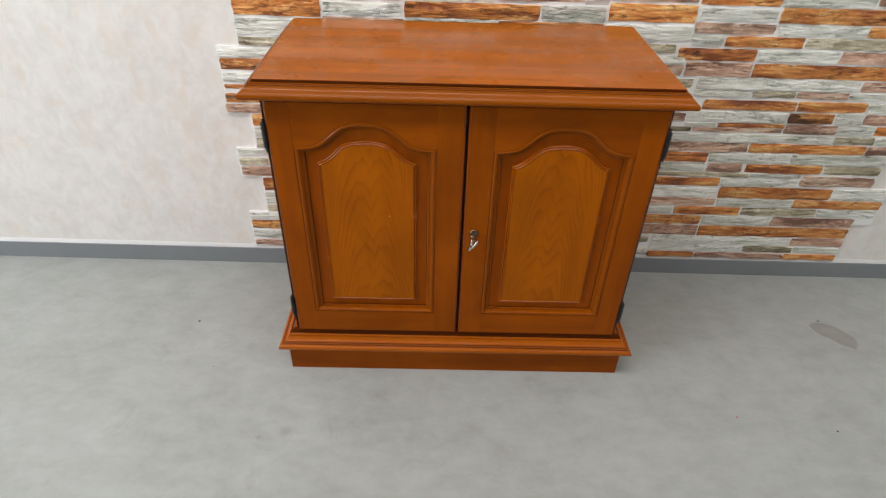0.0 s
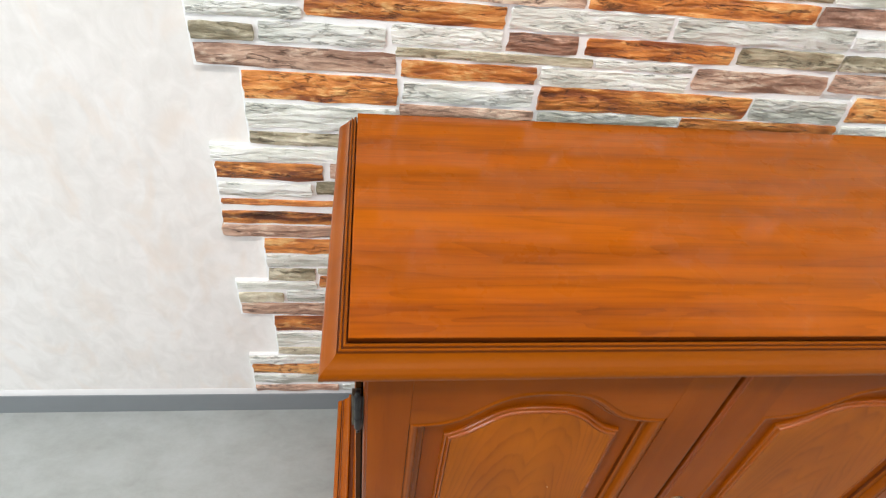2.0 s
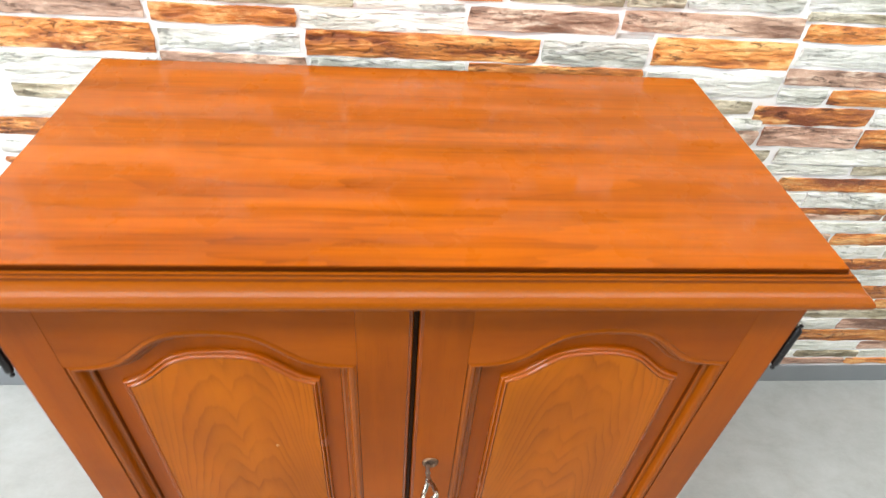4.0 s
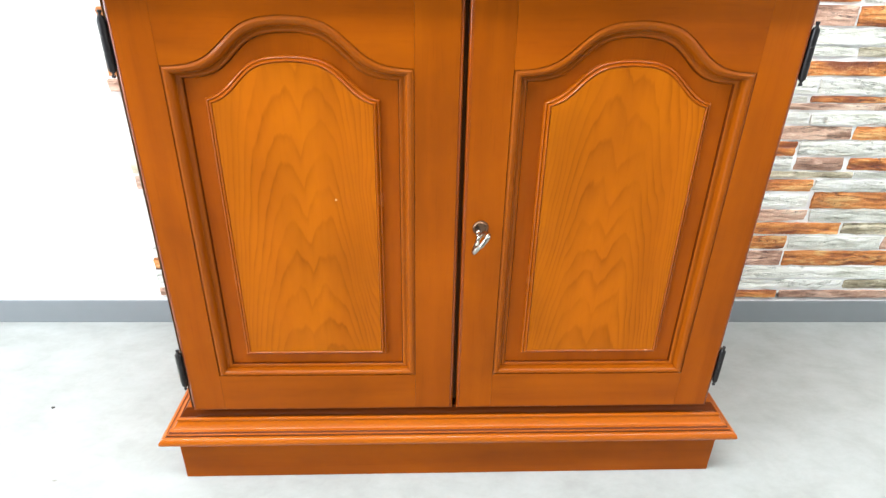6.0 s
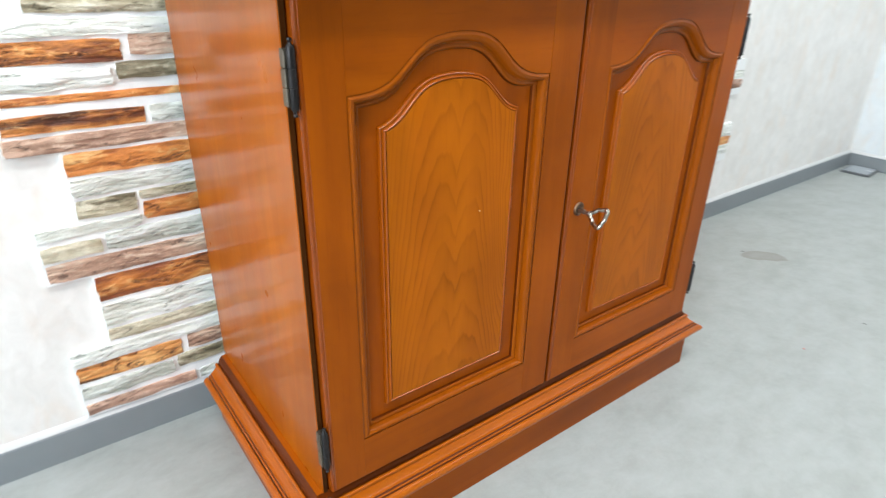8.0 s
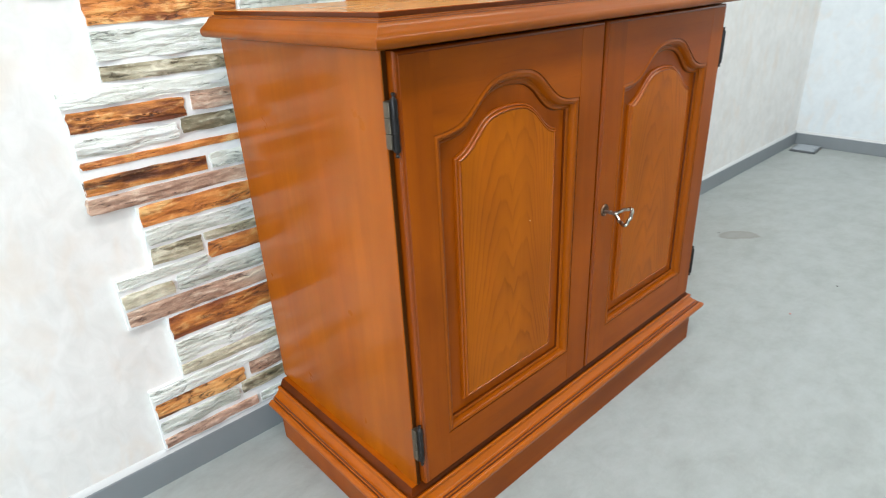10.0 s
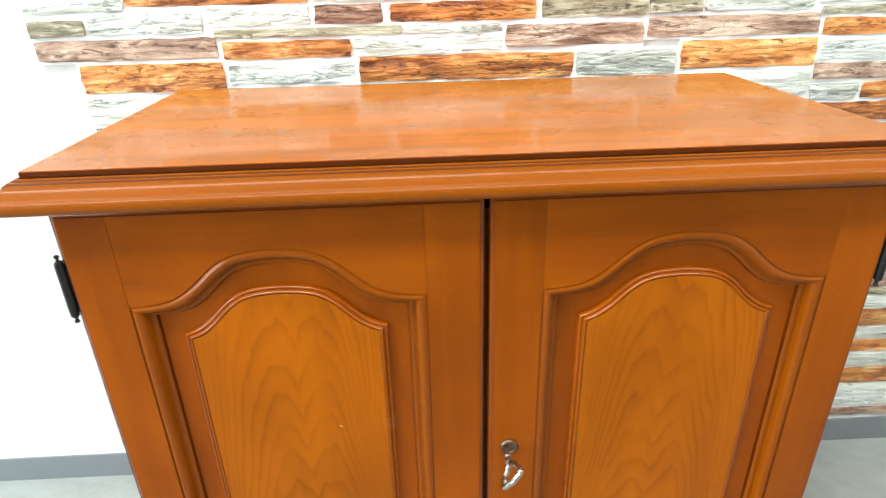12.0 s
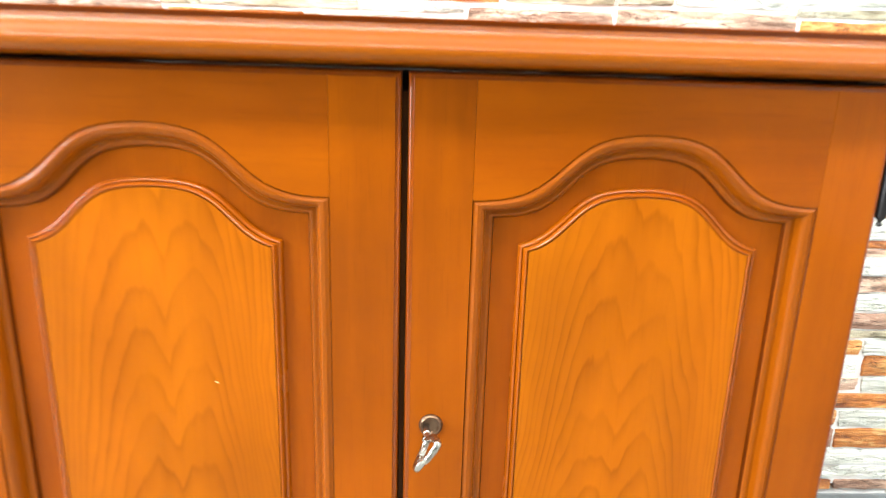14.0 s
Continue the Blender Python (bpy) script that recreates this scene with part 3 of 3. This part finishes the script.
def door(x, o):
    """One door, its front face at y = 0 of its own frame. o: how far its panel sits off the middle."""
    off = pose(o, 0, 0)
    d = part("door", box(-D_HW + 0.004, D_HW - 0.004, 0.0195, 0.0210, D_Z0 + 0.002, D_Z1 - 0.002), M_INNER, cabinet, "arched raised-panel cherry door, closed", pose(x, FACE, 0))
    rim = [(0.0, 0.0195)] + [(0.0042 - 0.0042 * math.cos(radians(a)), 0.0052 - 0.0042 * math.sin(radians(a))) for a in (0, 15, 30, 45, 60, 75, 88)] + [(0.0043, 0.0005), (0.0046, 0.0001), (0.0050, 0.0001), (0.0050, 0.0195)]
    loops = [[(-D_HW + s, y, D_Z0 + s), (D_HW - s, y, D_Z0 + s), (D_HW - s, y, D_Z1 - s), (-D_HW + s, y, D_Z1 - s)] for s, y in rim]
    part("door_edge", loft(loops, caps=False), M_RIM, d, "rounded and stepped door edge")
    E = 0.0050
    for a, b in ((-D_HW + E, o - O_HW - 0.0002), (o + O_HW + 0.0002, D_HW - E)):
        part("stile", box(a, b, 0.0, 0.0195, D_Z0 + E, D_Z1 - E), M_STILE, d)
    part("bottom_rail", box(-O_HW, O_HW, 0.0001, 0.0195, D_Z0 + E, O_Z0), M_RAIL, d, "", off)
    # top rail, cut to the arch
    n = 28
    low = [(O_HW * (-1 + 2 * i / n), O_ZC + O_RISE * bell(abs(-1 + 2 * i / n), "opening")) for i in range(n + 1)]
    ring = [(px, pz) for px, pz in low] + [(O_HW, D_Z1 - E), (-O_HW, D_Z1 - E)]
    bm = loft([[(px, 0.0195, pz) for px, pz in ring], [(px, 0.0002, pz) for px, pz in ring]])
    part("top_rail", bm, M_RAIL, d, "", off)
    # moulding round the opening
    steps = [(0.0, 0.0190), (0.0, 0.0006), (0.0007, 0.0013), (0.0016, 0.0011), (0.0027, 0.0004), (0.0044, -0.0006), (0.0068, -0.0004), (0.0092, 0.0012), (0.0108, 0.0038), (0.0116, 0.0066), (0.0122, 0.0088),
             (0.0134, 0.0090), (0.0152, 0.0084), (0.0172, 0.0090), (0.0188, 0.0108), (0.0198, 0.0132), (0.0204, 0.0150), (0.0204, 0.0180)]
    # the two quirks paint contact shade along the moulding, together with glaze in the groove
    for what, a, b, material, label in (("quirk", 0, 3, M_EDGE, "groove outside the moulding, dark with stain and painted shade"), ("panel_moulding", 2, 15, M_PMOULD, "rounded moulding round the arched opening"),
                                        ("quirk", 14, 18, M_EDGE, "inner edge of the moulding, dark with stain and painted shade")):
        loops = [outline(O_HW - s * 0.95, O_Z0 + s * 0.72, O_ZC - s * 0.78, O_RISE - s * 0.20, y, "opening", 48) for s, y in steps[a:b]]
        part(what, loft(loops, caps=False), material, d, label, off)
    # sunk ground with the raised field on it
    part("panel_ground", loft([outline(O_HW - 0.012, O_Z0 + 0.009, O_ZC - 0.010, O_RISE - 0.002, 0.0185, "opening"), outline(O_HW - 0.012, O_Z0 + 0.009, O_ZC - 0.010, O_RISE - 0.002, 0.0142, "opening")]), M_GROUND, d, "", off)
    edge = [(0.0, 0.0150), (0.0, 0.0128), (0.0004, 0.0110), (0.0011, 0.0096), (0.0020, 0.0090), (0.0030, 0.0090), (0.0037, 0.0096), (0.0040, 0.0100), (0.0044, 0.0086), (0.0051, 0.0072), (0.0060, 0.0064), (0.0070, 0.0065), (0.0077, 0.0073), (0.0080, 0.0082), (0.0085, 0.0082)]
    loops = [outline(0.1000 - s, 0.2300 + s * 0.8, 0.5925 - s * 0.6, 0.0490 - s * 0.3, y, "field", 48) for s, y in edge]
    bead = loft(loops, caps=False)
    part("field_bead", bead, M_BEAD, d, "thin rounded bead round the raised field", off)
    s = 0.0084
    lp = [outline(0.1000 - s, 0.2300 + s * 0.8, 0.5925 - s * 0.6, 0.0490 - s * 0.3, y, "field", 48) for y in (0.0145, 0.0070)]
    part("raised_field", loft(lp), M_FIELD, d, "flame-figured golden cherry veneer", off)
    if x < 0:
        bm = bmesh.new()
        bmesh.ops.create_icosphere(bm, subdivisions=1, radius=1.0, matrix=pose(0.038, 0.0070, 0.469, 0, 28, 0) @ Matrix.Diagonal((0.0021, 0.0004, 0.0007, 1)))
        part("chip", bm, M_CHIP, d, "tiny pale chip in the veneer")
    return d


door(-0.1934, -0.0040)
door(0.1944, 0.0003)
# lock rebate strip that closes the dark slit between the doors
part("slit_strip", box(-0.0015, 0.0025, FACE + 0.0100, FACE + 0.0245, 0.1460, 0.7120), M_CASE_EDGE, cabinet)


def hinge(side, z):
    """A turned knuckle hinge on the edge of a door. side: -1 or 1."""
    h = part("hinge", lathe([(0.0012, -0.0330), (0.0022, -0.0325), (0.0024, -0.0310), (0.0014, -0.0295), (0.0018, -0.0280), (0.0036, -0.0262), (0.0040, -0.0250), (0.0040, -0.0086), (0.0036, -0.0082),
                             (0.0036, -0.0078), (0.0040, -0.0074), (0.0040, 0.0074), (0.0036, 0.0078), (0.0036, 0.0082), (0.0040, 0.0086), (0.0040, 0.0250), (0.0036, 0.0262),
                             (0.0018, 0.0280), (0.0014, 0.0295), (0.0024, 0.0310), (0.0022, 0.0325), (0.0012, 0.0330)], n=14), M_IRON, cabinet, "blackened iron knuckle hinge with turned finials",
             pose(side * 0.3895, FACE + 0.002, z) @ Matrix.Diagonal((1.0, 1.0, 1.07, 1.0)))
    part("leaf", box(min(0, -side * 0.0075) + side * 0.0002, max(0, -side * 0.0075) + side * 0.0002, 0.0010, 0.0040, -0.0225, 0.0225, 0.0006), M_IRON, h)
    for z0, z1 in ((-0.0240, -0.0082), (-0.0078, 0.0078), (0.0082, 0.0240)):
        part("plate", box(min(-side * 0.0030, side * 0.0062), max(-side * 0.0030, side * 0.0062), 0.0012, 0.0108, z0, z1, 0.0006), M_BRONZE, h, "worn bronze hinge plate")


for side in (-1, 1):
    hinge(side, 0.6510)
    hinge(side, 0.2090)

KX, KZ = 0.0262, 0.4340
part("escutcheon", lathe([(0.0002, -0.0006), (0.0052, -0.0010), (0.0062, -0.0028), (0.0074, -0.0031), (0.0086, -0.0018), (0.0090, 0.0), (0.0090, 0.0012)], "y", 28), M_KEYPLATE, cabinet, "round aged brass keyhole plate", pose(KX, FACE, KZ) @ Matrix.Diagonal((1.15, 1.0, 1.15, 1.0)))


def key():
    """A small furniture key with a pierced bow, in the lock."""
    k = empty("key", pose(KX, FACE - 0.003, KZ, 0, 34, 0))
    tagged(k, "worn nickel key with a pierced trefoil bow in the door lock", "key")
    part("shank", lathe([(0.0026, 0.0020), (0.0026, -0.0090), (0.0034, -0.0098), (0.0034, -0.0118), (0.0027, -0.0126), (0.0025, -0.0165), (0.0038, -0.0176), (0.0042, -0.0196), (0.0036, -0.0216), (0.0020, -0.0228)], "y", 14), M_NICKEL, k)
    pts = []
    for i in range(60):
        a = 2 * math.pi * i / 60
        r = 0.0118 * (1 + 0.15 * math.cos(3 * a + math.pi) + 0.07 * math.cos(6 * a))
        pts.append((0.0008 * math.sin(2 * a), -0.0365 - r * math.cos(a), r * math.sin(a) * 1.08))
    bow = part("bow", tube(pts, 0.0030, 10, True), M_NICKEL, k, "pierced trefoil bow")
    for a in (60, 180, 300):
        ca, sa = math.cos(radians(a)), math.sin(radians(a))
        bm = bmesh.new()
        bmesh.ops.create_uvsphere(bm, u_segments=12, v_segments=8, radius=0.0031, matrix=pose(0, -0.0365 - 0.0143 * ca, 0.0154 * sa))
        part("knop", bm, M_NICKEL, bow)


key()


# ---- small things on the floor ----
def corner_cover():
    ob = part("floor_cover", box(-0.060, 0.060, -0.052, 0.052, 0, 0.009, 0.002, 2), M_PAD, None, "", pose(ROOM_R - 0.082, -0.076, 0.0, 0, 0, 4))
    part("plate", box(-0.053, 0.053, -0.045, 0.045, 0.0092, 0.0112, 0.0008), M_PLATE, ob, "pale smooth plate inside the dark rim")
    tagged(ob, "small flat grey floor cover with a dark rim", "floor cover")


corner_cover()


def speck(x, y, r, material, label):
    bm = bmesh.new()
    bmesh.ops.create_icosphere(bm, subdivisions=2, radius=r)
    for v in bm.verts:
        k = 1 + 0.35 * noise.noise(v.co * 900 + Vector((x * 50, y * 50, 0)))
        v.co = Vector((v.co.x * k * 1.2, v.co.y * k, max(v.co.z, -r * 0.2) * 0.5 + r * 0.1))
    ob = new("crumb", mesh_of("crumb", bm, material, 60))
    ob.matrix_basis = pose(x, y, 0)
    tagged(ob, label, "crumb", "crumbs on the floor")


speck(-0.708, -0.276, 0.0028, M_SPECK, "dark crumb of dirt on the grey floor")
speck(0.916, -0.594, 0.0022, M_SPECK, "dark crumb of dirt on the grey floor")
speck(1.060, -0.212, 0.0024, M_SPECK, "dark crumb of dirt at the edge of a stain")
speck(0.689, -0.559, 0.0026, M_PINK, "tiny pink crumb on the grey floor")


# ---- stone-look panels on the wall ----
PX, PZ, X0, Z_BASE = 0.900, 0.490, -0.553, 0.0645
# courses of one panel: foot and head above the floor, then stones as (from, to, kind) along the panel
COURSES = []


def course(z0, z1, *stones):
    for a, b, kind in stones:
        COURSES.append((z0, z1, a, b, kind))


course(0.0800, 0.0900, (-0.057, 0.240, "O"))
course(0.0505, 0.0755, (0.288, 0.533, "O"), (0.537, 0.716, "O"), (0.722, 0.843, "G"))
course(0.0855, 0.1015, (0.255, 0.402, "G"), (0.409, 0.518, "L"), (0.524, 0.655, "B"), (0.662, 0.843, "G"))
course(0.0980, 0.1215, (-0.057, 0.083, "G"))
course(0.1060, 0.1280, (0.090, 0.245, "L"))
course(0.1065, 0.1330, (0.258, 0.676, "G"), (0.682, 0.843, "P"))
course(0.1310, 0.1590, (-0.057, 0.102, "K"))
course(0.1370, 0.1640, (0.112, 0.210, "B"))
course(0.1375, 0.1715, (0.217, 0.383, "P"), (0.388, 0.843, "O"))
course(0.1650, 0.1850, (-0.061, 0.208, "G"))
course(0.1930, 0.2130, (0.000, 0.180, "L"))
course(0.1775, 0.2065, (0.190, 0.383, "O"), (0.389, 0.590, "G"), (0.595, 0.843, "P"))
course(0.2210, 0.2580, (0.000, 0.208, "G"))
course(0.2130, 0.2375, (0.215, 0.290, "G"), (0.297, 0.490, "O"), (0.495, 0.715, "L"), (0.720, 0.895, "G"))
course(0.2445, 0.2675, (0.213, 0.408, "B"))
course(0.2425, 0.2675, (0.416, 0.632, "G"), (0.637, 0.898, "O"))
course(0.2660, 0.3060, (0.000, 0.209, "O"))
course(0.2735, 0.3005, (0.216, 0.402, "G"))
course(0.2715, 0.3065, (0.411, 0.734, "O"), (0.740, 0.895, "G"))
course(0.3130, 0.3410, (-0.057, 0.205, "B"))
course(0.3095, 0.3335, (0.212, 0.400, "O"), (0.406, 0.625, "G"))
course(0.3170, 0.3460, (0.631, 0.842, "B"))
course(0.3390, 0.3505, (0.205, 0.476, "L"), (0.480, 0.625, "G"))
course(0.3480, 0.3690, (-0.057, 0.021, "L"))
course(0.3475, 0.3745, (0.028, 0.190, "G"))
course(0.3785, 0.3950, (-0.057, 0.082, "G"))
course(0.3555, 0.3805, (0.196, 0.345, "G"), (0.351, 0.449, "P"), (0.461, 0.674, "O"))
course(0.3560, 0.3805, (0.683, 0.842, "L"))
course(0.3850, 0.4130, (0.088, 0.344, "O"))
course(0.4040, 0.4300, (0.000, 0.080, "L"))
course(0.3855, 0.4145, (0.351, 0.572, "G"), (0.578, 0.845, "G"))
course(0.4180, 0.4310, (0.086, 0.195, "L"))
course(0.4370, 0.4610, (0.000, 0.190, "G"))
course(0.4185, 0.4435, (0.203, 0.444, "B"), (0.451, 0.768, "O"), (0.775, 0.900, "P"))
course(0.4485, 0.4695, (0.196, 0.350, "G"), (0.356, 0.664, "G"), (0.671, 0.780, "L"), (0.787, 0.900, "G"))
course(0.4680, 0.4990, (0.000, 0.188, "O"))
course(0.4765, 0.4875, (0.195, 0.275, "L"), (0.281, 0.520, "B"))
course(0.4905, 0.5015, (0.256, 0.338, "G"), (0.344, 0.520, "O"))
course(0.4765, 0.5015, (0.526, 0.665, "P"), (0.671, 0.764, "G"), (0.770, 0.843, "O"))
course(0.5050, 0.5270, (-0.063, 0.250, "B"))
course(0.5065, 0.5340, (0.257, 0.350, "G"), (0.354, 0.519, "G"), (0.525, 0.645, "K"), (0.651, 0.720, "G"), (0.726, 0.843, "P"))
course(0.5330, 0.5560, (-0.061, 0.115, "K"), (0.123, 0.250, "G"))

# left edge of a panel: (foot, head, how far it reaches)
STEPS = ((0.0645, 0.1885, -0.0600), (0.1885, 0.3095, -0.0030), (0.3095, 0.3985, -0.0600), (0.3985, 0.5030, -0.0030), (0.5030, 0.5545, -0.0600))


def stone_mesh(w, h, seed):
    """A split stone, w by h, standing 4 to 7 mm proud, with a broken outline."""
    nx, nz = max(5, min(18, round(w / 0.019))), 4
    off = Vector((seed * 3.7, seed * 1.3, seed * 2.1))

    def wob(a, b, k):
        return noise.noise(Vector((a * k, b * k, 0)) + off)

    grid = []
    for j in range(nz + 1):
        row = []
        for i in range(nx + 1):
            u, v = i / nx - 0.5, j / nz - 0.5
            x, z = u * w, v * h
            if j in (0, nz):
                z += min(1.0, h / 0.022) * (0.0014 * wob(x, v, 30) + 0.0012 * wob(x + 3, v, 90))
                z -= (0.0006 if j else -0.0006) * (abs(2 * u) ** 16)
            if i in (0, nx):
                x += 0.0034 * wob(v, u, 3.0)
                x -= (0.0009 if i else -0.0009) * (1 if j in (0, nz) else 0)
            y = -0.0030 + 0.0045 * wob(x, z, 24) + 0.0028 * wob(x + 5, z, 75)
            if i in (0, nx) or j in (0, nz):
                y += 0.0010
            row.append((x, min(max(y, -0.0066), -0.0006), z))
        grid.append(row)
    bm = bmesh.new()
    front = [[bm.verts.new(p) for p in row] for row in grid]
    for j in range(nz):
        for i in range(nx):
            bm.faces.new((front[j][i], front[j][i + 1], front[j + 1][i + 1], front[j + 1][i]))
    ring = [front[0][i] for i in range(nx + 1)] + [front[j][nx] for j in range(1, nz + 1)] + [front[nz][i] for i in range(nx - 1, -1, -1)] + [front[j][0] for j in range(nz - 1, 0, -1)]
    back = [bm.verts.new((v.co.x * (1 + 0.0015 / w), 0.0052, v.co.z * (1 + 0.0015 / h))) for v in ring]
    for i in range(len(ring)):
        j = (i + 1) % len(ring)
        bm.faces.new((ring[i], back[i], back[j], ring[j]))
    return bm


MESHES = {}


def stone_at(panel, key, a, b, z0, z1, kind):
    b -= 0.005 if b > 0.83 else 0.0   # the joint between two panels
    a, b, z0, z1 = a + 0.0001, b - 0.0001, z0 - 0.0003, z1 + 0.0003
    if key not in MESHES:
        MESHES[key] = mesh_of("stone", stone_mesh(b - a, z1 - z0, len(MESHES) + 1), STONES[kind], 28)
    ob = new("stone", MESHES[key])
    ob.parent = panel
    ob.matrix_basis = pose((a + b) / 2, 0, (z0 + z1) / 2)


def stone_panel(x, shift, lift, bottom):
    rim = []
    for z0, z1, l in STEPS:
        rim += [(l, max(z0, Z_BASE - lift)), (l, z1 - 0.0002)]
    rim += [(l + PX, z) for l, z in reversed(rim)]
    bm = loft([[(px, y, pz) for px, pz in rim] for y in (0.0078, 0.0003)])
    panel = part("stone_panel", bm, M_MORTAR, None, "", pose(x, shift, lift))
    tagged(panel, "moulded split-stone wall panel in orange, grey and brown with white joints", "wall panel", "stone panels on the wall", "structure")
    for i, (z0, z1, a, b, kind) in enumerate(COURSES):
        if bottom and (z0 < 0.1035 and a > 0.25 or z0 < 0.085 and a < 0):
            continue
        if z0 + lift < Z_BASE:
            z0 = Z_BASE - lift
        if z1 - z0 < 0.006:
            continue
        stone_at(panel, (i, round(z0, 4)), a, b, z0, z1, kind)
    if bottom:
        # the lowest courses are cut from other strips
        foot = ((max(0.0555, Z_BASE - lift), 0.0725, ((0.255, 0.397, "O"), (0.403, 0.672, "P"), (0.678, 0.843, "O"))), (0.0795, 0.1000, ((0.255, 0.538, "G"), (0.544, 0.694, "L"), (0.700, 0.843, "G"))))
        foot += ((0.0690, 0.0870, ((-0.057, 0.115, "P"), (0.122, 0.245, "G"))),)
        for z0, z1, row in foot:
            for a, b, kind in row:
                stone_at(panel, (z0, a), a, b, z0, z1, kind)


for level in range(3):
    for side in range(2):
        stone_panel(X0 + PX * side, -0.0006 * side, PZ * level + 0.0105 * side, level == 0)
